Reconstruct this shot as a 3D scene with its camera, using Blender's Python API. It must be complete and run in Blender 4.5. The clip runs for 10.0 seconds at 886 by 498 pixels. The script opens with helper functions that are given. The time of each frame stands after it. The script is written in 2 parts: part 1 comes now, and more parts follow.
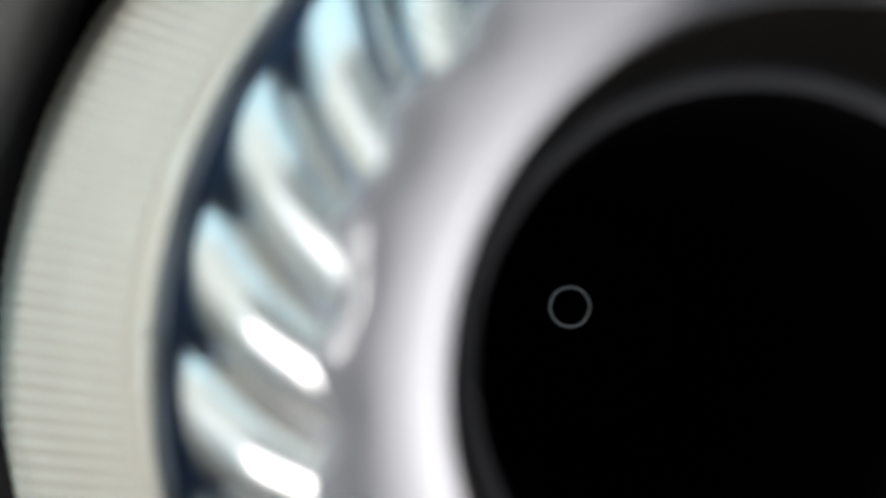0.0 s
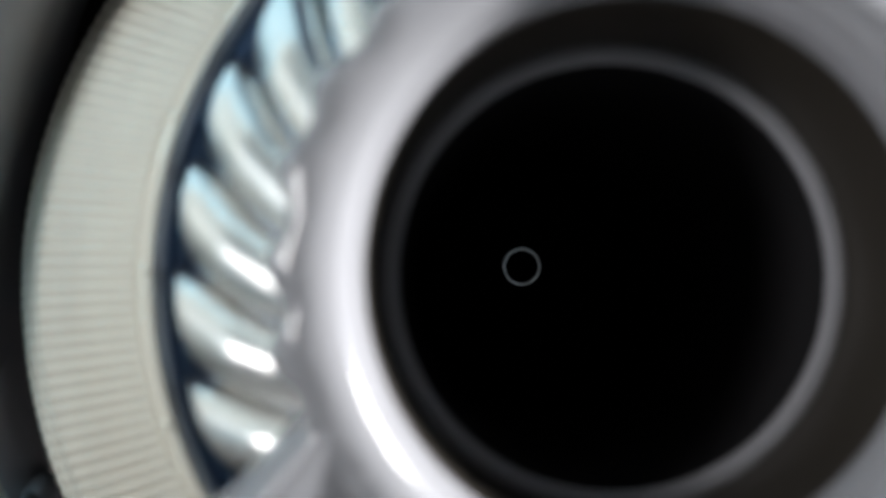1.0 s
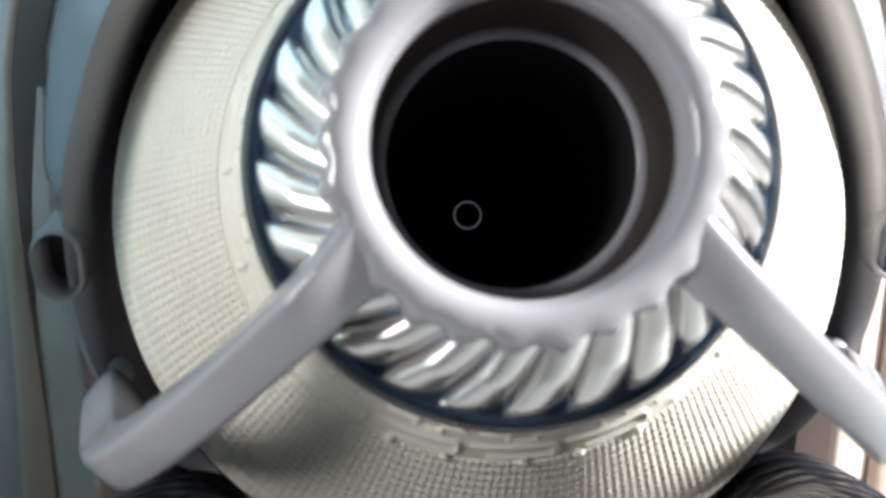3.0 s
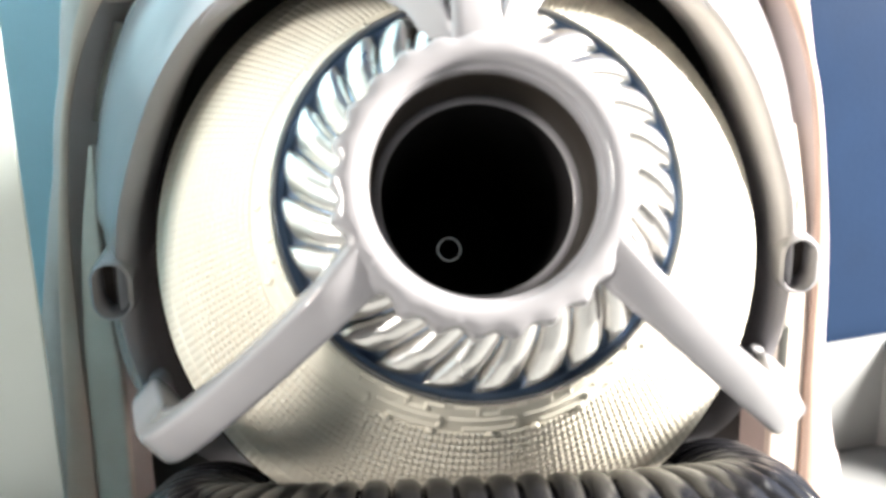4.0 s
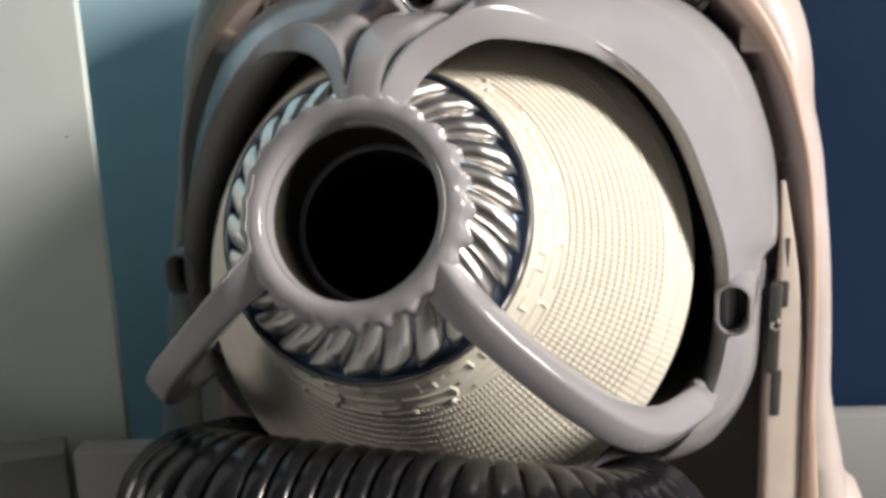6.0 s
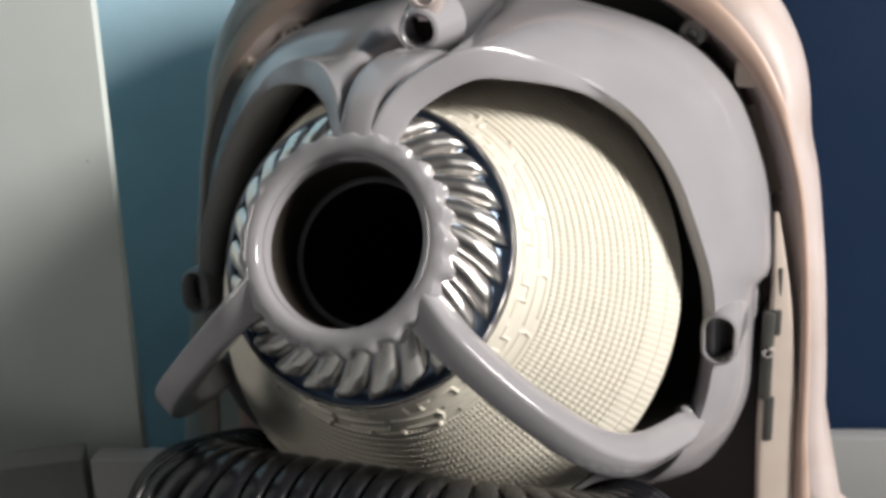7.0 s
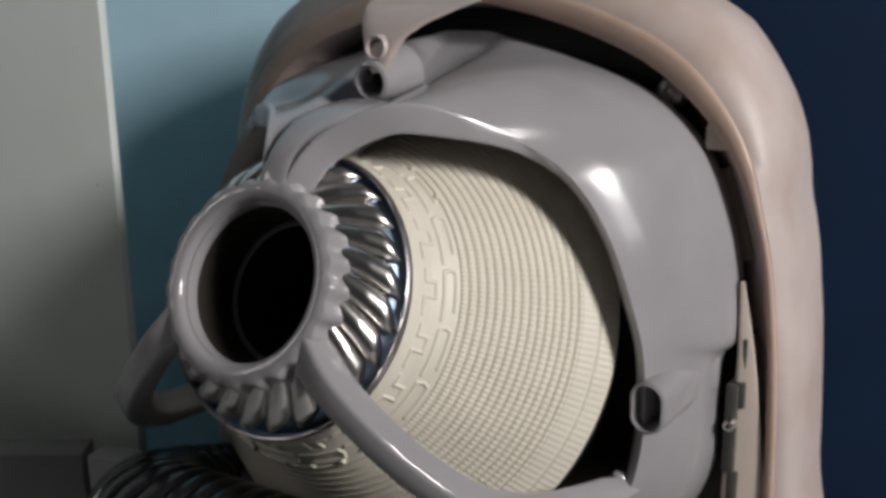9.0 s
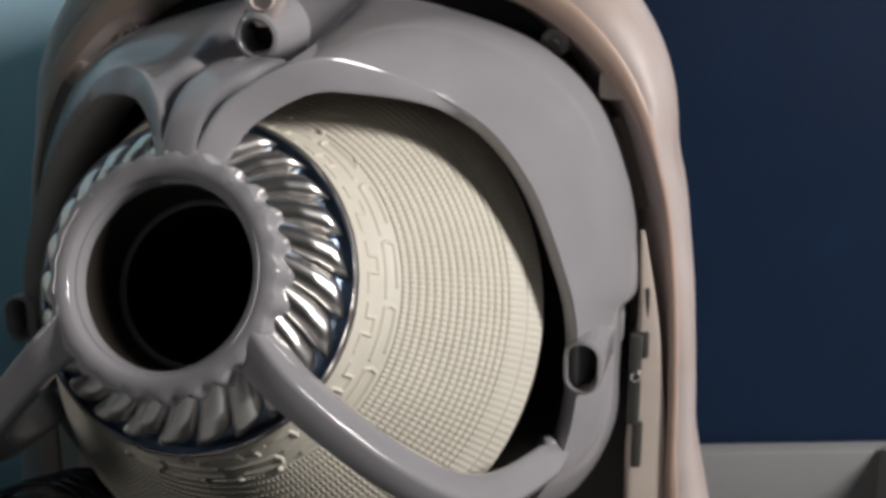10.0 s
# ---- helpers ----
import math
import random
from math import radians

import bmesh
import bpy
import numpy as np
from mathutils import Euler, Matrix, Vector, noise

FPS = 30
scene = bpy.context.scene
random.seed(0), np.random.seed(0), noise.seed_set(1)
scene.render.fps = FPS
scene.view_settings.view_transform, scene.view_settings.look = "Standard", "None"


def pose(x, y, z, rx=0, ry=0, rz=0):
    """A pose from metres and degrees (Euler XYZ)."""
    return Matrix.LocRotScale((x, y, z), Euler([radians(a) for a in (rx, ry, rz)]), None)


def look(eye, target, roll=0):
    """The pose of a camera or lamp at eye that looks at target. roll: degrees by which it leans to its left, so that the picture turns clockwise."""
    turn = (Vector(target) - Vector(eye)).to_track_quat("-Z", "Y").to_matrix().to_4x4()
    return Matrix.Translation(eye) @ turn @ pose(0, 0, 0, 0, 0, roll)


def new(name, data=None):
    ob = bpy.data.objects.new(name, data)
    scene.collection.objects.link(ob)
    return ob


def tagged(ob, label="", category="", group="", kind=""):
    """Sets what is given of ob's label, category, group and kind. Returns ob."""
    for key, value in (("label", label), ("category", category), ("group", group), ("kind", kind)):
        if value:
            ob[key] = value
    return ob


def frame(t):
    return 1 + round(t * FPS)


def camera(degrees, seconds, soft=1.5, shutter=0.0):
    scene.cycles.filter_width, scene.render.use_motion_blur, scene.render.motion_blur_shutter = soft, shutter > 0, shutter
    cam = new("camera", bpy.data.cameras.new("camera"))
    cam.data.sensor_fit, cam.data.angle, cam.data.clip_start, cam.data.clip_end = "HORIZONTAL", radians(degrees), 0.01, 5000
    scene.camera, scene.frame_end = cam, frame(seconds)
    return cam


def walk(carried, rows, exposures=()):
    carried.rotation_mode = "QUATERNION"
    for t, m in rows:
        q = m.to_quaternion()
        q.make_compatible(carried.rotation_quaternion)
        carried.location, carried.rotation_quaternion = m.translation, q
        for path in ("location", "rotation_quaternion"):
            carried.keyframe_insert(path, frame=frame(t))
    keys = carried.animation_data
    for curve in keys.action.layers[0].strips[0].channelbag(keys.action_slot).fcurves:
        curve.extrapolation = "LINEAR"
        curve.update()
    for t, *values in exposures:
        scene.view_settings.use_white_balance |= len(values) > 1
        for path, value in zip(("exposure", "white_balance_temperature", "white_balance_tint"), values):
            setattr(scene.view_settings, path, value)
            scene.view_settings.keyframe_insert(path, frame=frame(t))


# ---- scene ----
cam = camera(45.47, 10.0, soft=3.5)
ROWS = [
    (0, -0.027, -0.0772, 0.0408, 68.22, -1.35, 0.62),
    (0.5, -0.0288, -0.0891, 0.0429, 69.02, -1.11, 0.36),
    (1, -0.0194, -0.1058, 0.0465, 67.78, 0.39, -0.33),
    (1.5, -0.0227, -0.1359, 0.0462, 68.03, -0.47, -0.39),
    (2, -0.0143, -0.1422, 0.05, 69.06, 0.59, -2.62),
    (2.5, -0.0205, -0.1613, 0.0497, 68.78, 0.28, -2.53),
    (4, -0.0227, -0.2502, 0.0659, 72.47, 1.09, -3.47),
    (4.5, -0.0186, -0.2722, 0.0598, 73.01, 1.32, -3.38),
    (5, 0.0053, -0.2906, 0.0697, 73.14, 1.3, 0.46),
    (5.5, 0.0813, -0.2955, 0.0753, 73.83, 1.99, 10.96),
    (7, 0.1362, -0.3041, 0.0953, 74.05, 1.59, 19.31),
    (7.5, 0.1866, -0.2885, 0.0974, 74.53, 1.39, 23.54),
    (8, 0.2418, -0.2694, 0.096, 75.03, 1.44, 30.44),
    (8.5, 0.2535, -0.2676, 0.1038, 74.76, 0.79, 33.39),
    (9, 0.2329, -0.265, 0.1077, 75.04, 0.69, 32.24),
    (9.5, 0.1938, -0.2613, 0.1021, 75.28, 1.24, 26.84),
    (10, 0.1432, -0.271, 0.0972, 73.64, 0.45, 13.82),
]
cam.data.dof.use_dof, cam.data.dof.focus_distance, cam.data.dof.aperture_fstop = True, 0.33, 18.0
ZO = 1.0  # height of the cone's mouth over the room's zero
EXPO = [(0.0, 1.1, 5950, 9), (1.0, 0.92, 5850, 8), (2.0, 0.88, 5800, 8), (2.5, 1.0, 5800, 8), (4.0, 2.15, 6450, 10), (4.6, 1.62, 6550, 11), (5.2, 0.75, 6650, 12), (5.7, -0.05, 6600, 12), (7.0, -0.2, 6350, 12), (7.5, -0.75, 6300, 13), (8.0, -1.0, 6250, 13), (9.0, -1.1, 6250, 13), (9.6, -1.0, 6250, 13), (10.0, -0.95, 6250, 13)]
walk(cam, [(t, pose(x, y, ZO + z, rx, ry, rz)) for t, x, y, z, rx, ry, rz in ROWS], EXPO)

# ---------------------------------------------------------------- light
world = bpy.data.worlds.new("world")
scene.world = world
world.use_nodes = True
wn = world.node_tree
sky = wn.nodes.new("ShaderNodeTexSky")
sky.sky_type, sky.sun_disc, sky.sun_elevation, sky.sun_rotation = "NISHITA", False, radians(35), radians(120)
wn.links.new(sky.outputs["Color"], wn.nodes["Background"].inputs["Color"])
wn.nodes["Background"].inputs["Strength"].default_value = 0.12


def area(name, eye, target, sx, sy, power, colour):
    lamp = bpy.data.lights.new(name, "AREA")
    lamp.shape, lamp.size, lamp.size_y, lamp.energy, lamp.color = "RECTANGLE", sx, sy, power, colour
    ob = new(name, lamp)
    ob.matrix_world = look(eye, target)
    return ob


area("window_daylight", (1.44, -0.08, ZO + 0.70), (0, 0, ZO), 0.24, 0.48, 48.0, (1.0, 0.95, 0.87))
area("side_daylight", (-1.44, -0.95, ZO + 0.66), (0, 0, ZO), 0.45, 0.55, 8.5, (1.0, 0.93, 0.84))

# ---------------------------------------------------------------- materials


def material(name, colour, rough=0.5, metal=0.0, scale=60.0, vary=0.06, bump=0.0, bump_scale=400.0, coat=0.0, stain=0.0, spec=0.5):
    m = bpy.data.materials.new(name)
    m.use_nodes = True
    nt = m.node_tree
    b = nt.nodes["Principled BSDF"]
    b.inputs["Roughness"].default_value, b.inputs["Metallic"].default_value = rough, metal
    b.inputs["Coat Weight"].default_value = coat
    b.inputs["Specular IOR Level"].default_value = spec
    co = nt.nodes.new("ShaderNodeTexCoord")
    n1, n2 = nt.nodes.new("ShaderNodeTexNoise"), nt.nodes.new("ShaderNodeTexNoise")
    n1.inputs["Scale"].default_value, n2.inputs["Scale"].default_value = scale, scale * 0.16
    n1.inputs["Detail"].default_value = n2.inputs["Detail"].default_value = 5
    add = nt.nodes.new("ShaderNodeMath")
    add.operation = "ADD"
    for n in (n1, n2):
        nt.links.new(co.outputs["Object"], n.inputs["Vector"])
    nt.links.new(n1.outputs["Fac"], add.inputs[0])
    nt.links.new(n2.outputs["Fac"], add.inputs[1])
    ramp = nt.nodes.new("ShaderNodeMapRange")
    ramp.inputs["From Min"].default_value, ramp.inputs["From Max"].default_value = 0.7, 1.3
    ramp.inputs["To Min"].default_value, ramp.inputs["To Max"].default_value = 1 - vary, 1 + vary
    nt.links.new(add.outputs[0], ramp.inputs["Value"])
    mul = nt.nodes.new("ShaderNodeVectorMath")
    mul.operation = "SCALE"
    mul.inputs[0].default_value = colour
    nt.links.new(ramp.outputs["Result"], mul.inputs["Scale"])
    col = mul.outputs[0]
    if stain:
        st = nt.nodes.new("ShaderNodeTexNoise")
        st.inputs["Scale"].default_value, st.inputs["Detail"].default_value = 22.0, 8
        nt.links.new(co.outputs["Object"], st.inputs["Vector"])
        mr = nt.nodes.new("ShaderNodeMapRange")
        mr.inputs["From Min"].default_value, mr.inputs["From Max"].default_value = 0.52, 0.75
        mr.inputs["To Max"].default_value = stain
        nt.links.new(st.outputs["Fac"], mr.inputs["Value"])
        mx = nt.nodes.new("ShaderNodeMix")
        mx.data_type = "RGBA"
        nt.links.new(mr.outputs["Result"], mx.inputs["Factor"])
        nt.links.new(col, mx.inputs["A"])
        mx.inputs["B"].default_value = (colour[0] * 0.7, colour[1] * 0.55, colour[2] * 0.42, 1)
        col = mx.outputs["Result"]
    nt.links.new(col, b.inputs["Base Color"])
    rr = nt.nodes.new("ShaderNodeMapRange")
    rr.inputs["From Min"].default_value, rr.inputs["From Max"].default_value = 0.35, 0.65
    rr.inputs["To Min"].default_value, rr.inputs["To Max"].default_value = rough * 0.85, min(1, rough * 1.2)
    nt.links.new(n2.outputs["Fac"], rr.inputs["Value"])
    nt.links.new(rr.outputs["Result"], b.inputs["Roughness"])
    if bump:
        nb = nt.nodes.new("ShaderNodeTexNoise")
        nb.inputs["Scale"].default_value, nb.inputs["Detail"].default_value = bump_scale, 4
        nt.links.new(co.outputs["Object"], nb.inputs["Vector"])
        bp = nt.nodes.new("ShaderNodeBump")
        bp.inputs["Strength"].default_value, bp.inputs["Distance"].default_value = bump, 0.0005
        nt.links.new(nb.outputs["Fac"], bp.inputs["Height"])
        nt.links.new(bp.outputs["Normal"], b.inputs["Normal"])
    return m


GREY = material("grey_plastic", (0.33, 0.32, 0.335), 0.12, vary=0.05, bump=0.015, bump_scale=900)
SHELL = material("yellowed_shell", (0.57, 0.49, 0.465), 0.45, vary=0.06, bump=0.12, bump_scale=500, stain=0.5)
PINK = material("pink_bead", (0.60, 0.44, 0.36), 0.4, vary=0.08, bump=0.1, bump_scale=500, stain=0.3)
LINER = material("beige_liner", (0.62, 0.53, 0.46), 0.5, vary=0.08, stain=0.3)
CREAM = material("cream_cone", (0.74, 0.70, 0.60), 0.42, vary=0.05, bump=0.1, bump_scale=1500, stain=0.12)
CHROME = material("bright_metal", (0.70, 0.68, 0.655), 0.28, 1.0, vary=0.06, bump=0.05, bump_scale=600)
MIRROR = material("polished_ring", (0.9, 0.88, 0.84), 0.04, 1.0, vary=0.02)
STEEL = material("dark_blue_metal", (0.32, 0.41, 0.54), 0.42, 1.0, vary=0.15)
BLACK = material("black_plastic", (0.012, 0.011, 0.011), 0.55, vary=0.2)
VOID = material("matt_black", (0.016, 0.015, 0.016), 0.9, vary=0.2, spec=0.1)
HOSE = material("black_gloss", (0.010, 0.010, 0.012), 0.24, vary=0.2, bump=0.08, bump_scale=300)
BROWN = material("brown_tab", (0.24, 0.19, 0.16), 0.5, vary=0.1)
LATCH = material("grey_latch", (0.10, 0.10, 0.09), 0.45, vary=0.25, bump=0.2, bump_scale=250)
# dark brown that stands in for the shade inside the boss holes
SOCKET_SHADE = material("socket_shade_brown", (0.035, 0.022, 0.016), 0.6, vary=0.2)
# bore wall is beige where lit; this colour is darkened for its shade
BORE = material("bore_wall_shaded", (0.035, 0.029, 0.023), 0.45, vary=0.1)
BLUE = material("deep_blue", (0.0072, 0.0225, 0.060), 0.75, scale=30, vary=0.10, bump=0.25, bump_scale=350, spec=0.2)
PALE = material("pale_blue", (0.49, 0.71, 0.83), 0.7, scale=30, vary=0.06, bump=0.25, bump_scale=350)
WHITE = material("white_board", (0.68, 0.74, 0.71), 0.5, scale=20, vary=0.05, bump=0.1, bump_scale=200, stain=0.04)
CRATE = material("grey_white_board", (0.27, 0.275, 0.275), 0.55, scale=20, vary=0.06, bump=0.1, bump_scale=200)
# unseen room surfaces, coloured dark to hold down the bounced fill light
ROOM_DARK = material("dark_unseen_room", (0.085, 0.094, 0.104), 0.8, scale=8, vary=0.05, bump=0.2, bump_scale=60)
WOOD = material("floor_boards", (0.20, 0.145, 0.10), 0.5, scale=10, vary=0.15)

# ---------------------------------------------------------------- mesh tools
BASE = Vector((0, 0.06, -0.215))
TIP = Matrix.Rotation(radians(-24.38), 3, "X")  # the cone's own axes, tipped back


def dev(x, y, z):
    return TIP @ Vector((x, y, z))


def mesh_of(name, verts, faces, smooth=35):
    me = bpy.data.meshes.new(name)
    me.from_pydata([tuple(v) for v in verts], [], faces)
    bm = bmesh.new()
    bm.from_mesh(me)
    bmesh.ops.recalc_face_normals(bm, faces=bm.faces)
    bm.to_mesh(me)
    bm.free()
    if smooth:
        me.polygons.foreach_set("use_smooth", [True] * len(me.polygons))
        me.set_sharp_from_angle(angle=radians(smooth))
    return me


def loft(rows, ring=True, cap0=False, cap1=False, wrap=False):
    """Quads between rows of points; ring: each row closes on itself; wrap: the last row meets the first."""
    n = len(rows[0])
    verts = [p for r in rows for p in r]
    faces = []
    last = len(rows) if wrap else len(rows) - 1
    for i in range(last):
        a, b = i * n, ((i + 1) % len(rows)) * n
        for j in range(n if ring else n - 1):
            k = (j + 1) % n
            faces.append((a + j, a + k, b + k, b + j))
    if cap0:
        faces.append(tuple(range(n)))
    if cap1:
        faces.append(tuple(range((len(rows) - 1) * n, len(rows) * n)))
    return verts, faces


def join(*pieces):
    verts, faces = [], []
    for v, f in pieces:
        o = len(verts)
        verts += list(v)
        faces += [tuple(i + o for i in q) for q in f]
    return verts, faces


def part(name, geo, mat, parent, label="", smooth=35, kind=""):
    """One mesh under a thing or a part; the points are given from the cone's mouth."""
    top = parent
    while top.parent:
        top = top.parent
    base = Vector(top["base"])
    me = mesh_of(name, [Vector(v) - base for v in geo[0]], geo[1], smooth)
    me.materials.append(mat)
    ob = new(name, me)
    ob.parent = parent
    return tagged(ob, label, kind=kind)


def thing(name, base, label, category, group="", kind=""):
    ob = new(name)
    ob.location = Vector(base) + Vector((0, 0, ZO))
    ob["base"] = tuple(base)
    return tagged(ob, label, category, group, kind)


def spline(pts, n, closed=False):
    """n points evenly along a smooth curve through pts."""
    pts = [Vector(p) for p in pts]
    m = len(pts)
    dense = []
    for i in range(m if closed else m - 1):
        if closed:
            a, b, c, d = (pts[(i + k) % m] for k in (-1, 0, 1, 2))
        else:
            a, b, c, d = pts[max(i - 1, 0)], pts[i], pts[i + 1], pts[min(i + 2, m - 1)]
        for k in range(24):
            t = k / 24
            dense.append(0.5 * (2 * b + (c - a) * t + (2 * a - 5 * b + 4 * c - d) * t * t + (3 * b - a - 3 * c + d) * t ** 3))
    dense.append(dense[0].copy() if closed else pts[-1])
    at = [0.0]
    for p, q in zip(dense, dense[1:]):
        at.append(at[-1] + (q - p).length)
    out, j = [], 0
    for i in range(n):
        s = at[-1] * i / (n if closed else n - 1)
        while j < len(at) - 2 and at[j + 1] < s:
            j += 1
        k = (s - at[j]) / max(at[j + 1] - at[j], 1e-9)
        out.append(dense[j].lerp(dense[j + 1], min(k, 1)))
    return out


def outline(half, n=160):
    """A closed outline in x and z from its right half, top to bottom; mirrored."""
    right = [(x, 0, z) for x, z in half]
    left = [(-x, 0, z) for x, z in reversed(half) if x > 1e-6]
    return spline(right + left, n, True)


def offset(ring, d, y):
    """The outline pushed outwards by d, at depth y."""
    n, out = len(ring), []
    for i, p in enumerate(ring):
        t = ring[(i + 1) % n] - ring[i - 1]
        nrm = Vector((-t.z, 0, t.x)).normalized()
        out.append(Vector((p.x - nrm.x * -d, y, p.z - nrm.z * -d)))
    return out


def turned(profile, n=96, wave=None, closed=False):
    """A body turned about the cone's axis from (radius, depth) pairs."""
    rows = []
    for k, (r, y) in enumerate(profile):
        row = []
        for i in range(n):
            a = 2 * math.pi * i / n
            rr = r + (wave(k, a) if wave else 0)
            row.append(dev(rr * math.cos(a), y, rr * math.sin(a)))
        rows.append(row)
    return loft(rows, wrap=closed)


def sweep(path, wide, deep, n=28, side=(1, 0, 0), taper=None, power=3.2):
    """A bar of rounded section along a path; side: the way in which its width points."""
    pts = spline(path, n)
    rows = []
    for i, p in enumerate(pts):
        t = (pts[min(i + 1, n - 1)] - pts[max(i - 1, 0)]).normalized()
        u = Vector(side[i] if isinstance(side, list) else side)
        u = (u - t * u.dot(t)).normalized()
        v = t.cross(u)
        k = i / (n - 1)
        sw, sd = (taper(k) if taper else (1, 1))
        row = []
        for j in range(20):
            a = 2 * math.pi * j / 20
            c, s = math.cos(a), math.sin(a)
            row.append(p + u * (wide / 2 * sw * math.copysign(abs(c) ** (2 / power), c)) + v * (deep / 2 * sd * math.copysign(abs(s) ** (2 / power), s)))
        rows.append(row)
    return loft(rows, cap0=True, cap1=True)


def box(x0, x1, y0, y1, z0, z1, e=0.0008):
    """A block with broken edges."""
    bm = bmesh.new()
    bmesh.ops.create_cube(bm, size=1)
    for v in bm.verts:
        v.co = Vector((x0 + (v.co.x + 0.5) * (x1 - x0), y0 + (v.co.y + 0.5) * (y1 - y0), z0 + (v.co.z + 0.5) * (z1 - z0)))
    if e:
        bmesh.ops.bevel(bm, geom=bm.edges[:], offset=e, segments=2, profile=0.5, affect="EDGES")
    bm.verts.index_update()
    geo = [v.co.copy() for v in bm.verts], [tuple(v.index for v in f.verts) for f in bm.faces]
    bm.free()
    return geo


def moved(geo, m):
    return [m @ Vector(v) for v in geo[0]], geo[1]


SLOT = 0.0032


def tube(centre, axis, profile, n=32, stretch=1.0, up=(0, 0, 1)):
    """A turned piece round any axis from (radius, along) pairs; stretch lengthens it upwards into a slot."""
    a = Vector(axis).normalized()
    u = Vector(up)
    u = (u - a * u.dot(a)).normalized()
    v = a.cross(u)
    rows = []
    for r, s in profile:
        rows.append([Vector(centre) + a * s + v * (r * math.cos(2 * math.pi * i / n)) + u * (r * math.sin(2 * math.pi * i / n) + math.copysign(stretch - 1, math.sin(2 * math.pi * i / n) + 1e-9) * SLOT) for i in range(n)])
    return loft(rows)


# ---------------------------------------------------------------- room
def setting(name, geo, mat, label, category, smooth=0):
    ob = new(name, mesh_of(name, [Vector(v) + Vector((0, 0, ZO)) for v in geo[0]], geo[1], smooth))
    ob.data.materials.append(mat)
    return tagged(ob, label, category, kind="structure")


YAW = radians(15)
TURNED = Matrix.Rotation(YAW, 4, "Z")
setting("wall_north", moved(box(0.0, 1.6, 0.205, 0.305, -1.0, 1.7, 0), TURNED), BLUE, "deep blue room wall", "wall")
setting("wall_corner", moved(box(-1.7, 0.0, 0.0, 0.1, -1.0, 1.7, 0), Matrix.Translation((0.01, 0.262, 0)) @ Matrix.Rotation(radians(24), 4, "Z")), PALE, "pale blue wall", "wall")
# the rest of the room is added out of view to limit fill
setting("wall_west", join(box(-1.6, -1.5, -2.2, -1.22, -1.0, 1.7, 0), box(-1.6, -1.5, -0.68, 0.31, -1.0, 1.7, 0), box(-1.6, -1.5, -1.22, -0.68, -1.0, 0.32, 0), box(-1.6, -1.5, -1.22, -0.68, 1.00, 1.7, 0)), ROOM_DARK, "unseen side wall, darkened to cut fill, with a small window opening", "wall")
setting("wall_south", box(-1.6, 1.6, -2.3, -2.2, -1.0, 1.7, 0), ROOM_DARK, "unseen wall behind the camera, darkened to cut fill", "wall")
E0 = 1.5
setting("wall_east", join(box(E0, E0 + 0.1, -2.2, -0.45, -1.0, 1.7, 0), box(E0, E0 + 0.1, 0.14, 0.75, -1.0, 1.7, 0), box(E0, E0 + 0.1, -0.45, 0.14, -1.0, 0.32, 0), box(E0, E0 + 0.1, -0.45, 0.14, 1.04, 1.7, 0)), ROOM_DARK, "unseen wall, darkened to cut fill, with a window opening", "wall")
setting("floor", box(-1.6, 1.6, -2.3, 0.8, -1.1, -1.0, 0), WOOD, "unseen wooden floor, toned down to cut bounce", "floor")
setting("ceiling", box(-1.6, 1.6, -2.3, 0.8, 1.7, 1.8, 0), ROOM_DARK, "unseen ceiling, darkened to cut fill", "ceiling")

# white board that stands beside the machine, and the open white box round it
panel = thing("cupboard_door", (-0.3, 0, -0.1), "white painted cupboard door standing open beside the machine", "door")
part("leaf", moved(box(-0.62, 0.0, 0.0, 0.005, -0.217, 0.7, 0.0006), Matrix.Translation((-0.121, 0.033, 0)) @ Matrix.Rotation(radians(12), 4, "Z")), WHITE, panel)

HINGED = Matrix.Translation((-0.121, 0.033, 0)) @ Matrix.Rotation(radians(12), 4, "Z")
for x, z in ((-0.0090, 0.0190),):
    part("scuff", moved(tube((x, 0.0002, z), (0, -1, 0), [(0.0005, -0.0004), (0.0004, 0.0003), (0.0001, 0.0004)], 10), HINGED), LATCH, panel, "small dark scuff")

crate = thing("white_box", (0, 0, -0.23), "low open white box in which the machine stands", "box")
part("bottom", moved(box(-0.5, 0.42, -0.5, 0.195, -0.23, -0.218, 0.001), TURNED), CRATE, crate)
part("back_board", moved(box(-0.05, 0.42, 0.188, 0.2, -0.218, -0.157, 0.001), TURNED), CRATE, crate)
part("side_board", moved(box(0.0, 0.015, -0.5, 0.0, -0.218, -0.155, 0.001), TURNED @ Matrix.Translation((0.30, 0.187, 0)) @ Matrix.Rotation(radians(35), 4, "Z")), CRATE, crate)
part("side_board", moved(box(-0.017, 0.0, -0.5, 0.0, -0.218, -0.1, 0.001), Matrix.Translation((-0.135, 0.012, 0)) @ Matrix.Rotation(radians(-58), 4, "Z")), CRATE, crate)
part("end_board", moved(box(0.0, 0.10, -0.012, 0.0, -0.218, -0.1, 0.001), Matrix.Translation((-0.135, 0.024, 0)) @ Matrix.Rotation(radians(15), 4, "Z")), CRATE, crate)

# ---------------------------------------------------------------- the machine
machine = thing("machine_head", BASE, "open plastic machine head with a cream ribbed cone", "machine")

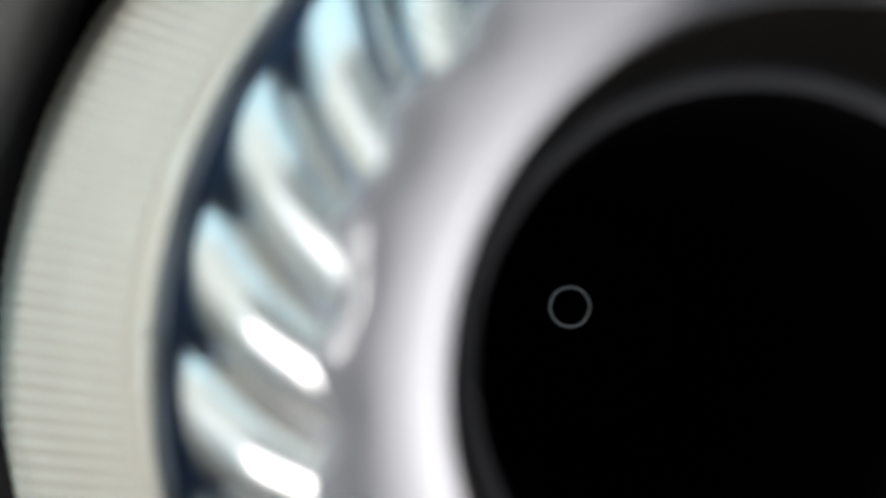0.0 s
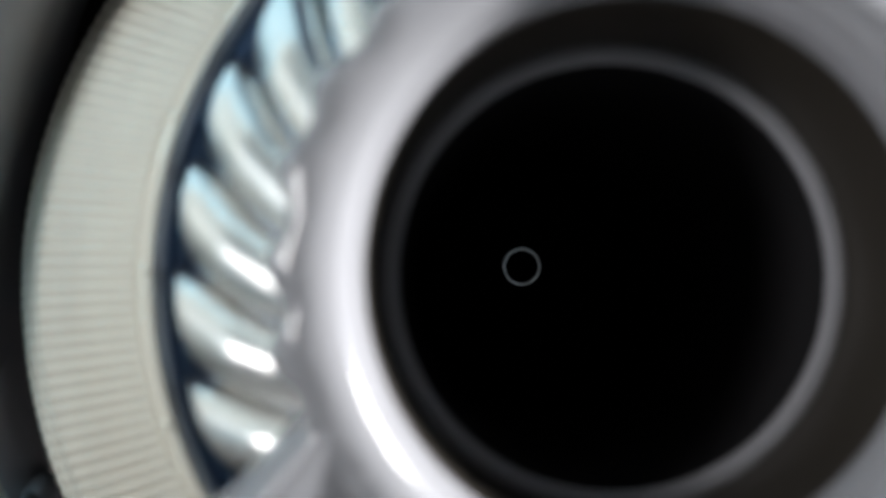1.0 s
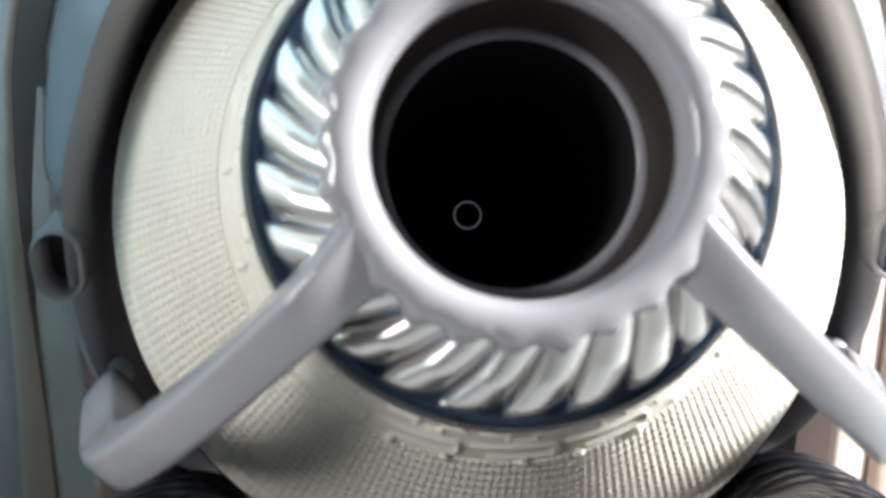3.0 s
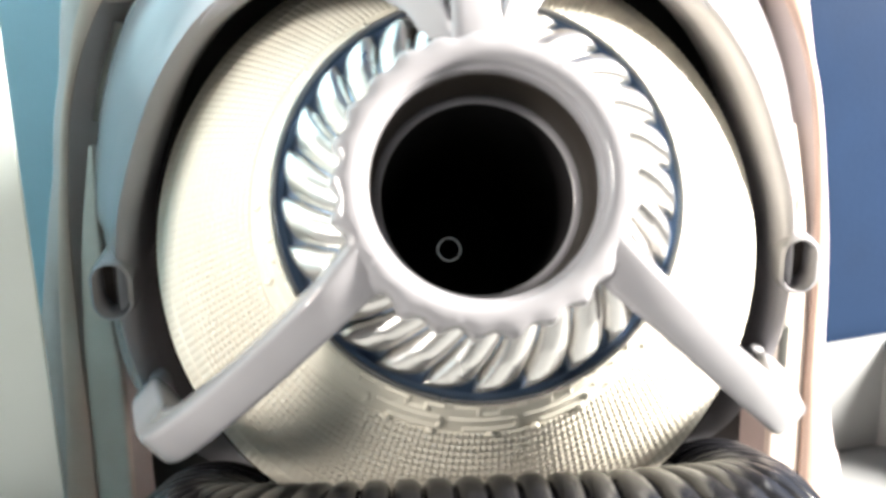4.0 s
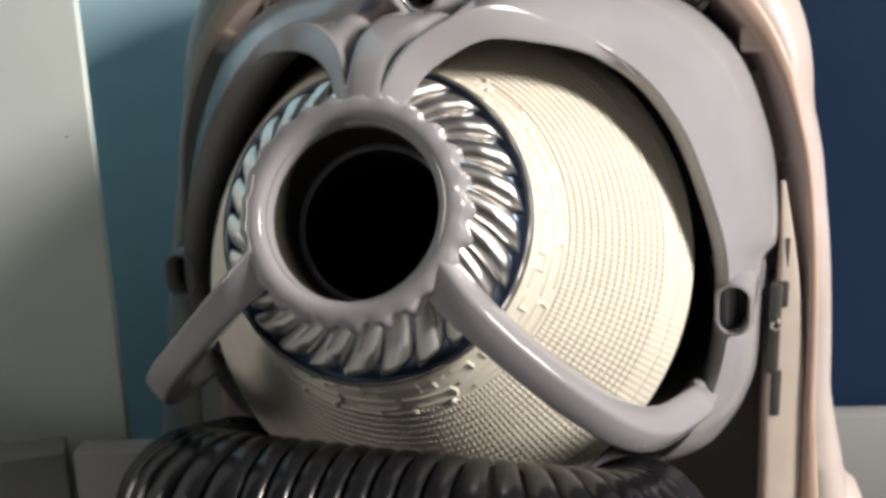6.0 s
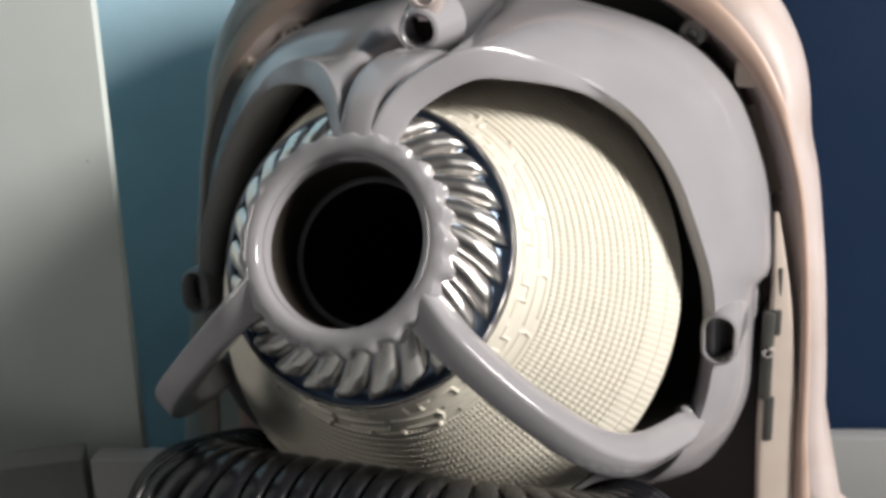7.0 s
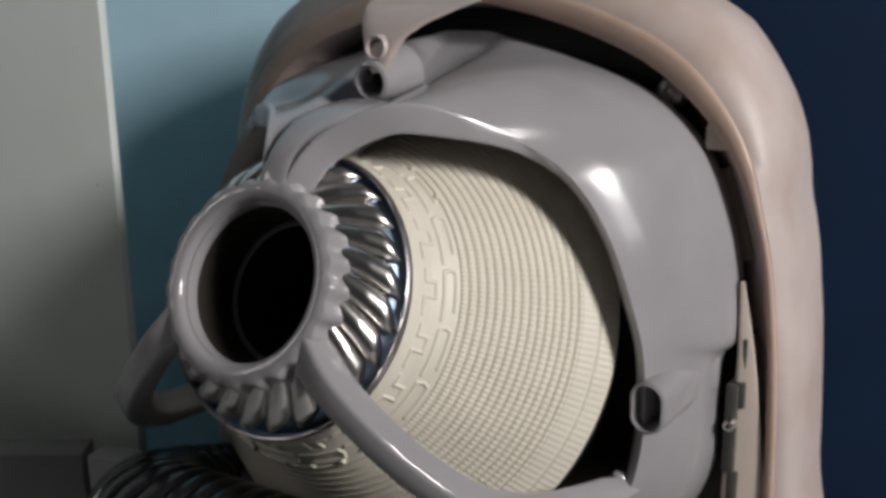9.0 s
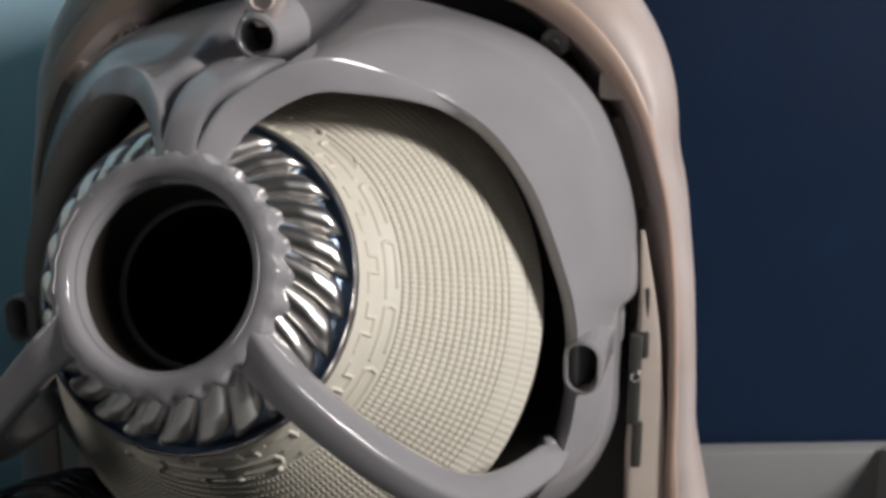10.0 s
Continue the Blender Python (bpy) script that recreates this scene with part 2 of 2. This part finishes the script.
# housing: an upright shell, open at the front
LIP = [(0, 0.094), (0.04, 0.087), (0.07, 0.077), (0.0885, 0.0672), (0.107, 0.051), (0.120, 0.0315), (0.1295, 0.005), (0.1345, -0.03), (0.1365, -0.07), (0.137, -0.11), (0.138, -0.16), (0.134, -0.205), (0.10, -0.214)]
lip = outline(LIP)
SECTION = [(-0.0185, 0.150, 0), (-0.0165, 0.1385, 0), (-0.007, 0.1275, 0), (-0.001, 0.1205, 0), (0.0004, 0.1180, 0.05), (0.0016, 0.1172, 0.12), (0.0024, 0.1180, 0.15), (0.0030, 0.1176, 0.2), (0.0050, 0.1188, 0.4), (0.0066, 0.1220, 0.7), (0.0076, 0.1280, 0.9), (0.0080, 0.1380, 1), (0.0078, 0.1560, 0.8), (0.0066, 0.1720, 0.5), (0.0, 0.1800, 0.3)]


def rim_row(d, y, lean):
    """The shell's rim leans back towards its top."""
    if d < 0:
        near, far = offset(lip, d, y), offset(lip, d * 0.2, y)
        return [a.lerp(b, max(0, min(1, (a.z - 0.02) / 0.04))) for a, b in zip(near, far)]
    wide = [1 + 2.3 * max(0, min(1, (p.z - 0.015) / 0.05)) for p in lip]
    # the flank away from the window stands out further towards the foot
    flare = [max(0, min(1, (-p.z - 0.02) / 0.13)) * (0.022 if p.x < 0 else -0.005) * min(1, d / 0.008) * (abs(p.x) > 0.05) - (0.012 * max(0, min(1, (-p.z - 0.10) / 0.08)) * min(1, d / 0.008) if p.x > 0.05 else 0) for p in lip]
    return [p + Vector((-f, 0.10 * lean * max(0, p.z + 0.06) * max(0, min(1, (p.x + 0.03) / 0.06)), 0)) for p, f in zip([a + (b - a) * w for a, b, w in zip(offset(lip, 0, y), offset(lip, d, y), wide)], flare)]


housing = part("housing", loft([rim_row(*q) for q in SECTION], cap1=True), SHELL, machine, "pinkish off-white plastic shell")
inner = [(x * 0.985, z - 0.003) for x, z in LIP]
BEAD = [(0.0014 + 0.0016 * math.cos(2 * math.pi * i / 12), 0.1172 + 0.0014 * math.sin(2 * math.pi * i / 12)) for i in range(12)]
part("bead", loft([rim_row(max(d, 0), y, 0.1) for d, y in BEAD], wrap=True), PINK, housing, "pinkish orange rim bead")
part("inner_plate", loft([offset(outline(inner), 0.0, 0.140), offset(outline(inner), 0.0, 0.146)], cap0=True, cap1=True), BLACK, housing, "black inner plate")

# shroud frame: a grey ring with a wide round cut-out
RIDGE = [(0.0050, -0.0035, 0.0350), (0.0058, -0.0010, 0.0430), (0.0130, 0.008, 0.0545), (0.0300, 0.0215, 0.0625), (0.047, 0.039, 0.0575), (0.062, 0.054, 0.0490), (0.077, 0.0625, 0.0370), (0.09, 0.065, 0.019), (0.1, 0.065, -0.005), (0.106, 0.065, -0.028), (0.106, 0.065, -0.06), (0.098, 0.066, -0.088), (0.08, 0.068, -0.108), (0.04, 0.068, -0.116)]
OUTER = [(0.010, 0.124, 0.0815), (0.047, 0.124, 0.073), (0.083, 0.124, 0.060), (0.106, 0.124, 0.040), (0.118, 0.124, 0.012), (0.1225, 0.124, -0.012), (0.1230, 0.124, -0.033), (0.1176, 0.122, -0.040), (0.1168, 0.121, -0.060), (0.1165, 0.121, -0.085), (0.108, 0.122, -0.107), (0.095, 0.124, -0.119), (0.05, 0.124, -0.13)]
NR = 320


def halves(pts):
    """A closed line from its right half, resampled so that both halves share their steps."""
    right = spline(pts, NR // 2)
    return right + [Vector((-p.x, p.y, p.z)) for p in reversed(right)]


def slack(p):
    """The crown sits a little deeper on the side away from the window."""
    w = math.exp(-(((abs(p.x) - 0.033) / 0.017) ** 2)) if p.x < 0 and p.z > 0.03 else 0
    return p + Vector((0, 0.010, -0.0055)) * w


ridge, outer = [slack(p) for p in halves(RIDGE)], halves(OUTER)


def between(k, bulge=0.0):
    mid = [a.lerp(b, k) for a, b in zip(ridge, outer)]
    out = []
    for i, p in enumerate(mid):
        away = Vector((outer[i].x, 0, outer[i].z + 0.04)).normalized()
        dip = math.exp(-((p.x / 0.0165) ** 4)) * (1 if p.z > 0.03 else 0)
        sag = 0.007 * math.sin(math.pi * min(1, k * 1.3)) * math.exp(-(((abs(p.x) - 0.033) / 0.018) ** 2)) * (1 if p.z > 0.03 and p.x < 0 else 0)
        k2 = max(0, min(1, (k - 0.22) / 0.2))
        sunk = dip * k2 * k2 * (3 - 2 * k2)
        out.append(p + away * bulge * (1 - dip) + Vector((0, -bulge * 0.5, 0)) * (1 - dip) + Vector((0, 0.013, -0.006)) * sunk * (1 - 0.6 * max(0, k - 0.6) / 0.4) - Vector((0, 0, sag)))
    return out


def inward(d, dy):
    """The ridge drawn in towards the cut-out."""
    out = []
    for i, p in enumerate(ridge):
        if i in (0, NR - 1):
            t = ridge[1] - ridge[0] if i == 0 else ridge[NR - 1] - ridge[NR - 2]
        else:
            t = ridge[i + 1] - ridge[i - 1]
        n = Vector((t.z, 0, -t.x)).normalized()
        if n.x * p.x + n.z * (p.z + 0.03) > 0:
            n = -n
        if abs(p.x) < 0.012 and p.z > 0.03:
            n = Vector((0, 0, -1))
        out.append(p + n * d + Vector((0, dy, 0)))
    return out


frame_rows = [inward(0.0060, 0.032), inward(0.0056, 0.010), inward(0.0046, 0.0035), inward(0.0020, 0.0006), ridge, between(0.04, 0.0004), between(0.12, 0.0012), between(0.2, 0.0022), between(0.27, 0.0029), between(0.33, 0.0034), between(0.4, 0.0040), between(0.47, 0.0044), between(0.55, 0.0046), between(0.7, 0.0042), between(0.85, 0.0026), between(0.95, 0.0010), outer, [p + Vector((0, 0.006, 0)) - Vector((p.x, 0, p.z)) * 0.02 for p in outer]]
shroud = part("shroud", loft(frame_rows), GREY, machine, "smooth grey plastic shroud", smooth=50)

# collar with its scalloped back edge
COLLAR = [(0.0266, -0.0150), (0.0266, -0.0187), (0.0268, -0.0193), (0.0274, -0.0196), (0.0277, -0.0205), (0.0280, -0.0216), (0.0288, -0.0224), (0.0307, -0.0228), (0.0328, -0.0225), (0.0341, -0.0216), (0.0348, -0.0195), (0.0352, -0.0160), (0.0352, -0.0120), (0.0342, -0.0105), (0.0300, -0.0100), (0.0270, -0.0100)]


def scallop(k, a):
    s = 0.85 * math.cos(25 * a - 2.2) + 0.25 * math.cos(9 * a + 0.6)
    return (0, 0, 0, 0, 0, 0, 0, 0, 0.0002, 0.0006, 0.0010, 0.0012, 0.0012, 0.0010, 0, 0)[k] * s


collar = part("collar", turned(COLLAR, 250, scallop, closed=True), GREY, shroud, "grey collar with a scalloped edge")


def arm(s):
    return sweep([(s * 0.0250, -0.0215, -0.0062), (s * 0.038, -0.0235, -0.0190), (s * 0.055, -0.0190, -0.0360), (s * 0.070, -0.0105, -0.0510), (s * 0.080, 0.0020, -0.0620), (s * 0.087, 0.0200, -0.0700), (s * 0.093, 0.0420, -0.0750), (s * 0.0985, 0.0650, -0.0788), (s * 0.1010, 0.0800, -0.0815)], 0.0104, 0.0118, 56, (s * 0.66, 0.0, 0.75), lambda k: (1 + 0.25 * max(0, 1 - k / 0.2) ** 2 + 0.5 * max(0, min(k, 0.84) - 0.3) - 0.7 * max(0, k - 0.84) / 0.16, (1 - 0.2 * max(0, 1 - k / 0.08)) * (1 - 0.6 * max(0, k - 0.84) / 0.16)), power=5.5)


for s in (1, -1):
    part("arm", arm(s), GREY, shroud)


part("arm", sweep([(0, -0.0040, 0.0310), (0, -0.0014, 0.0390), (0.0002, 0.0050, 0.0475), (0.0006, 0.0170, 0.0540), (0.0010, 0.0340, 0.0575), (0.0010, 0.0500, 0.0580)], 0.0125, 0.0060, 30, (1, 0, 0), lambda k: (1 + 1.3 * max(0, k - 0.25), 1), power=3.2), GREY, shroud)
for s in (1, -1):
    part("strap", sweep([slack(Vector(q)) for q in [(s * 0.0068, 0.0000, 0.0320), (s * 0.0085, 0.0015, 0.0400), (s * 0.0150, 0.0095, 0.0505), (s * 0.0310, 0.0225, 0.0590), (s * 0.0470, 0.0390, 0.0552), (s * 0.0625, 0.0560, 0.0468), (s * 0.0765, 0.0650, 0.0345)]], 0.0105, 0.0030, 48, (s * 0.5, 0.45, -0.67), lambda k: (1.0 - 0.85 * max(0, k - 0.5) / 0.5, 1 - 0.6 * max(0, k - 0.6) / 0.4), power=5), GREY, shroud, "flat curved grey strap")


def boss(centre, r, stretch, deep):
    return tube(centre, (0, -1, 0), [(r * 0.66, -deep), (r * 0.66, -0.002), (r * 0.68, 0.0), (r * 0.8, 0.0022), (r * 0.95, 0.0015), (r, -0.0005), (r * 1.10, -deep * 0.4), (r * 1.25, -deep * 0.7), (r * 1.55, -deep)], 40, stretch)


for s in (1, -1):
    hold = part("screw_boss", boss((s * 0.1085, 0.0645, -0.043), 0.0068, 2, 0.045), GREY, shroud, "slotted grey screw boss")
    # added cap that darkens the hole
    part("socket", tube((s * 0.1085, 0.0645, -0.043), (0, -1, 0), [(0.0001, -0.008), (0.0046, -0.008), (0.0046, -0.0030)], 40, 2), SOCKET_SHADE, shroud, "dark brown cap for the shade in the hole")
part("screw_boss", tube((0.002, 0.051, 0.0672), (0, -1, -0.1), [(0.0050, -0.024), (0.0050, -0.002), (0.0053, 0.0), (0.0062, 0.0012), (0.0073, 0.0006), (0.0080, -0.0012), (0.0086, -0.0040), (0.0100, -0.0090), (0.0120, -0.0170)], 40), GREY, shroud, "round grey screw boss")
part("socket", tube((0.002, 0.050, 0.0670), (0, -1, 0), [(0.0001, -0.010), (0.0053, -0.010), (0.0053, -0.003)], 32, 1), SOCKET_SHADE, shroud, "dark brown cap for the shade in the hole")
for s in (1, -1):
    part("nub", tube((s * 0.0965, 0.066, -0.0735), (-0.3 * s, -0.6, 0.75), [(0.0046, -0.008), (0.0040, -0.002), (0.0032, 0.0002), (0.0016, 0.0016), (0.0001, 0.0019)]), GREY, shroud)

# cone: cream, with rows of small pads, a key band and a toothless smooth foot
PROFILE = [(0.0500, -0.0005), (0.0505, 0.0035), (0.0525, 0.0105), (0.0560, 0.0165), (0.0590, 0.0205), (0.0750, 0.0440), (0.0946, 0.0740)]
KEY = [((0.10, 0.12), (0.42, 0.12)), ((0.42, 0.12), (0.42, 0.46)), ((0.42, 0.46), (0.70, 0.46)), ((0.70, 0.46), (0.70, 0.16)), ((0.70, 0.16), (0.92, 0.16)), ((0.06, 0.66), (0.90, 0.66)), ((0.90, 0.66), (0.94, 0.80)), ((0.94, 0.80), (0.90, 0.93)), ((0.90, 0.93), (0.25, 0.93))]


def radius(y):
    for (r0, y0), (r1, y1) in zip(PROFILE, PROFILE[1:]):
        if y <= y1:
            return r0 + (r1 - r0) * (y - y0) / (y1 - y0)
    return PROFILE[-1][0]


def key_relief(u, v):
    """Height of the key band: u round the cone in cells of 20 mm, v across the band of 16 mm."""
    best = 1.0
    for (a0, b0), (a1, b1) in KEY:
        for shift in (-1, 0, 1):
            px, py, du, dv = (u - a0 - shift) * 20, (v - b0) * 16, (a1 - a0) * 20, (b1 - b0) * 16
            t = max(0, min(1, (px * du + py * dv) / (du * du + dv * dv)))
            best = min(best, math.hypot(px - t * du, py - t * dv))
    return max(0.0, 1 - (best / 0.62) ** 2) ** 0.5 if best < 0.62 else 0.0


ys = [-0.0005, 0.001, 0.0025, 0.004] + [0.0052 + 0.0003 * i for i in range(47)] + [0.0195 + 0.0004 * i for i in range(137)]
NC, CELLS, ROW = 1440, 18, 0.0028
around = np.arange(NC) * 2 * np.pi / NC
bead = np.abs(np.sin(120 * around + 0.13)) ** 0.9
coarse = np.abs(np.sin(120 * around))
verts = np.zeros((len(ys), NC, 3))
for k, y in enumerate(ys):
    h = np.zeros(NC)
    if 0.0055 < y < 0.019:
        h += 0.0007 * np.tile([key_relief(j * CELLS / NC, (y - 0.0055) / 0.0135) for j in range(NC // CELLS)], CELLS)
    elif 0.0195 < y < 0.0600:
        p = (y - 0.0195) / ROW % 1
        g = min(1, min(p, 1 - p) * 5)
        h += 0.0014 * g ** 0.7 * (0.66 + (0.34 if p < 0.55 else 0.24) * bead)
    elif y >= 0.0600:
        p = (y - 0.0600) / 0.0068 % 1
        g = min(1, min(p, 1 - p) * 11)
        h += 0.0010 * g ** 0.7 * (0.78 + 0.22 * coarse)
    r = radius(y) - 0.0008 * (y > 0.0195) + h * 0.83
    verts[k, :, 0], verts[k, :, 1], verts[k, :, 2] = r * np.cos(around), y - h * 0.55, r * np.sin(around)
verts = verts.reshape(-1, 3) @ np.array(TIP).T
first = (np.arange(len(ys) - 1)[:, None] * NC + np.arange(NC)[None]).ravel()
after = (np.arange(len(ys) - 1)[:, None] * NC + (np.arange(NC)[None] + 1) % NC).ravel()
cone_geo = verts.tolist(), np.stack([first, after, after + NC, first + NC], 1).tolist()
cone = part("cone", cone_geo, CREAM, machine, "cream ribbed cone with a key-pattern band", smooth=60)
part("cone_skirt", turned([(0.0948, 0.0742), (0.0940, 0.0775), (0.0800, 0.0900), (0.0600, 0.0980)], 120), VOID, cone, "black rear skirt")
for k, a in enumerate((-76.5, -88, -103.5, -115, -64, -127, 62, 74, 86, 47)):
    t = radians(a)
    c = dev(0.0586 * math.cos(t), 0.0192, 0.0586 * math.sin(t))
    n = (TIP @ Vector((0.83 * math.cos(t), -0.55, 0.83 * math.sin(t))))
    part("stud", tube(c, n, [(0.0012, -0.0008), (0.0011, 0.0004), (0.0007, 0.0008), (0.0001, 0.0009)], 12), CREAM, cone)

# fluted metal ring between collar and cone
flute = part("fluted_ring", turned([(0.0300, -0.0150), (0.0345, -0.0120), (0.0400, -0.0065), (0.0455, -0.0005), (0.0480, 0.0030), (0.0495, 0.0035), (0.0498, -0.0002)], 160), STEEL, machine, "dark metal seat of the fluted ring")
part("rim", turned([(0.0493, -0.0004), (0.0497, -0.0014), (0.0503, -0.0016), (0.0508, -0.0008), (0.0508, 0.0008), (0.0496, 0.0010)], 200, closed=True), CHROME, flute, "thin bright rim")
TEETH, TWIST = 25, radians(15)
for k in range(TEETH):
    tip = radians(169.6) + 2 * math.pi * k / TEETH
    rows = []
    for i in range(21):
        t = i / 20
        mid = tip + TWIST * (1 - t) ** 1.1
        rr, yy = 0.0320 + 0.0161 * t, -0.0145 + 0.0139 * t
        end = 1 if t < 0.74 else max(0.0, 1 - ((t - 0.74) / 0.26) ** 1.8)
        high = 0.0044 * min(1, 0.55 + t) * (0.12 + 0.88 * end)
        row = []
        for j in range(17):
            u = j / 16 - 0.5
            crest = max(0.0, 1 - (2 * u) ** 2) ** 0.5
            out = high * crest - 0.0009
            span = 0.10 + 0.87 * end
            a = mid + (u * span - (0.97 - span) * 0.30) * 2 * math.pi / TEETH - 0.035 * crest * t
            row.append(dev((rr + out * 0.66) * math.cos(a), yy - out * 0.75, (rr + out * 0.66) * math.sin(a)))
        rows.append(row)
    part("tooth", loft(rows, ring=False), CHROME, flute, smooth=70)

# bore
bore = part("bore", turned([(0.0267, -0.0180), (0.0265, -0.0100), (0.0262, 0.0030)], 120), BORE, machine, "brownish bore wall with its shade in the colour")
part("step", turned([(0.0262, 0.0030), (0.0256, 0.0026), (0.0246, 0.0026), (0.0241, 0.0029), (0.0240, 0.0036)], 120), GREY, bore, "thin grey step ring")
# black sleeve and end cap give the bore its unlit depth by colour
part("tunnel", turned([(0.0240, 0.0035), (0.0236, 0.0300), (0.0236, 0.1428), (0.0001, 0.1430)], 80), VOID, bore, "closed tunnel coloured black for the unlit depth")
EYE_AT = dev(0.0004, 0.1415, 0.0039)
part("eyelet", tube(EYE_AT, -EYE_AT, [(0.0040, -0.0008), (0.0040, 0.0), (0.00405, 0.0003), (0.0045, 0.0003), (0.0046, 0.0), (0.0046, -0.0008)], 48), MIRROR, bore, smooth=15, label="small bright ring at the far end")

# ribbed black roller under the cone
CY, CZ, RR, STRAIGHT, BEND = -0.023, -0.0990, 0.0275, 0.031, 0.048


def along(s):
    """Centre, direction and radius of the roller at s from its middle; the ends bend back and down."""
    over, sign = max(0.0, abs(s) - STRAIGHT), math.copysign(1, s)
    a = min(over / BEND, math.pi / 2)
    rest = max(0.0, over - BEND * math.pi / 2)
    fall = 0.35 * (BEND * (1 - math.cos(a)) + rest)
    centre = Vector((sign * (min(abs(s), STRAIGHT) + BEND * math.sin(a)), CY + BEND * (1 - math.cos(a)) + rest, CZ - fall))
    return centre, Vector((math.cos(a), sign * math.sin(a), -sign * 0.35 * math.sin(a))).normalized(), RR - 0.004 * min(1, over / 0.06) ** 2


def ringed(stations):
    """A tube along the roller from (place, radius change) pairs."""
    rows = []
    for s, d in stations:
        c, t, r = along(s)
        u = (Vector((0, 0, 1)) - t * t.z).normalized()
        v = t.cross(u)
        rows.append([c + (u * math.sin(2 * math.pi * i / 56) + v * math.cos(2 * math.pi * i / 56)) * (r + d) for i in range(56)])
    return rows


REACH = 0.128
roller = part("roller", loft(ringed([(-REACH, -0.008)] + [(-REACH + 0.004 + 0.006 * i, 0.0) for i in range(42)] + [(REACH, -0.008)]), cap0=True, cap1=True), HOSE, machine, "glossy black ribbed roller")
PITCH = 0.0080
for k in range(-16, 16):
    s = (k + 0.5) * PITCH
    part("rib", loft(ringed([(s - 0.0040, -0.001), (s - 0.0038, 0.0010), (s - 0.0028, 0.0024), (s - 0.0012, 0.0031), (s + 0.0012, 0.0031), (s + 0.0028, 0.0024), (s + 0.0038, 0.0010), (s + 0.0040, -0.001)])), HOSE, roller)

# foot under the roller
part("foot", loft([[Vector((x * sc, 0.055 + y * sc, z)) for x, y in [(0.12 * math.copysign(abs(math.cos(a)) ** 0.5, math.cos(a)), 0.085 * math.copysign(abs(math.sin(a)) ** 0.5, math.sin(a))) for a in [2 * math.pi * i / 64 for i in range(64)]]] for z, sc in ((-0.216, 0.97), (-0.213, 1.0), (-0.185, 1.0), (-0.178, 0.97))], cap0=True, cap1=True), SHELL, machine, "off-white plastic foot")

part("side_knob", tube((0.146, 0.150, -0.166), (1, 0.1, 0), [(0.0240, -0.010), (0.0235, 0.004), (0.0215, 0.011), (0.0170, 0.0165), (0.0100, 0.0195), (0.0001, 0.0205)], 40), SHELL, machine, "rounded off-white side knob", smooth=60)

# small things in the gap between shroud and shell
for s in (1, -1):
    for c, r in (((s * 0.088, 0.130, 0.0595), 0.0060), ((s * 0.1240, 0.1112, -0.0640), 0.0023)):
        screw = part("screw", tube(c, (0, -1, 0), [(0.0001, 0.0035), (r * 0.28, 0.0020), (r * 0.42, 0.0034), (r * 0.85, 0.0028), (r, 0.0012), (r, -0.008)], 28), CHROME, housing, "bright screw")
    rim = [p for p in offset(lip, -0.0085, 0.129) if s * p.x > 0.06 and -0.028 < p.z < 0.036]
    rim.sort(key=lambda p: -p.z)
    part("tab", sweep(rim[::6], 0.0085, 0.007, 24, (0.9 * s, 0, 0.3), power=6), BROWN, housing, "brown inner tab")
    low = [p for p in offset(lip, -0.0080, 0.1165) if s * p.x > 0.06 and -0.19 < p.z < -0.008]
    low.sort(key=lambda p: -p.z)
    liner = part("liner", sweep(low[::5], 0.0160, 0.0040, 40, (s * 0.93, 0.37, 0), lambda k: (0.10 + 0.90 * min(1, k * 1.9), 0.4 + 0.6 * min(1, k * 4)), power=5), LINER, housing, "beige inner liner")
    part("pad", box(s * 0.1100 - 0.0045, s * 0.1100 + 0.0045, 0.119, 0.136, 0.040, 0.050, 0.0015), LINER, housing, "small beige pad")
    if s < 0:
        continue
    latch = join(box(s * 0.1235 - 0.0024, s * 0.1235 + 0.0026, 0.1118, 0.131, -0.086, -0.048, 0.0014), box(s * 0.1262 - 0.0022, s * 0.1262 + 0.0022, 0.1130, 0.131, -0.058, -0.047, 0.0010), box(s * 0.1250 - 0.0018, s * 0.1250 + 0.0026, 0.1121, 0.131, -0.104, -0.084, 0.0012), box(s * 0.1268 - 0.001, s * 0.1268 + 0.001, 0.1145, 0.131, -0.046, -0.030, 0.0006))
    part("latch", latch, LATCH, housing, "dark grey latch")
EAR = [(0.0040, 0.0545, 0.0725, 0.0030), (0.0040, 0.0550, 0.0745, 0.0056), (0.0041, 0.0556, 0.0790, 0.0072), (0.0050, 0.0570, 0.0840, 0.0098), (0.0075, 0.0600, 0.0890, 0.0150), (0.0115, 0.0660, 0.0940, 0.0215), (0.0150, 0.0780, 0.0985, 0.0270), (0.0150, 0.1000, 0.1010, 0.0300)]
ear_rows = []
for x, y, z, half in EAR:
    ear_rows.append([Vector((x + half * math.copysign(abs(math.cos(a)) ** 0.6, math.cos(a)), y + 0.0040 * math.sin(a), z + 0.0020 * math.sin(a))) for a in [2 * math.pi * i / 36 for i in range(36)]])
ear = part("hanger", loft(ear_rows, cap0=True, cap1=True), SHELL, housing, "pinkish tapering screw ear", smooth=60)
part("dimple", tube((0.0040, 0.0520, 0.0795), (0, -1, 0.1), [(0.0001, -0.0012), (0.0030, -0.0012), (0.0034, 0.0004), (0.0040, 0.0010), (0.0046, 0.0002), (0.0050, -0.0020)], 32), SHELL, ear)
part("dimple_bottom", tube((0.0040, 0.0520, 0.0795), (0, -1, 0.1), [(0.0001, -0.0006), (0.0031, -0.0006)], 24), BROWN, ear, "brown dimple")
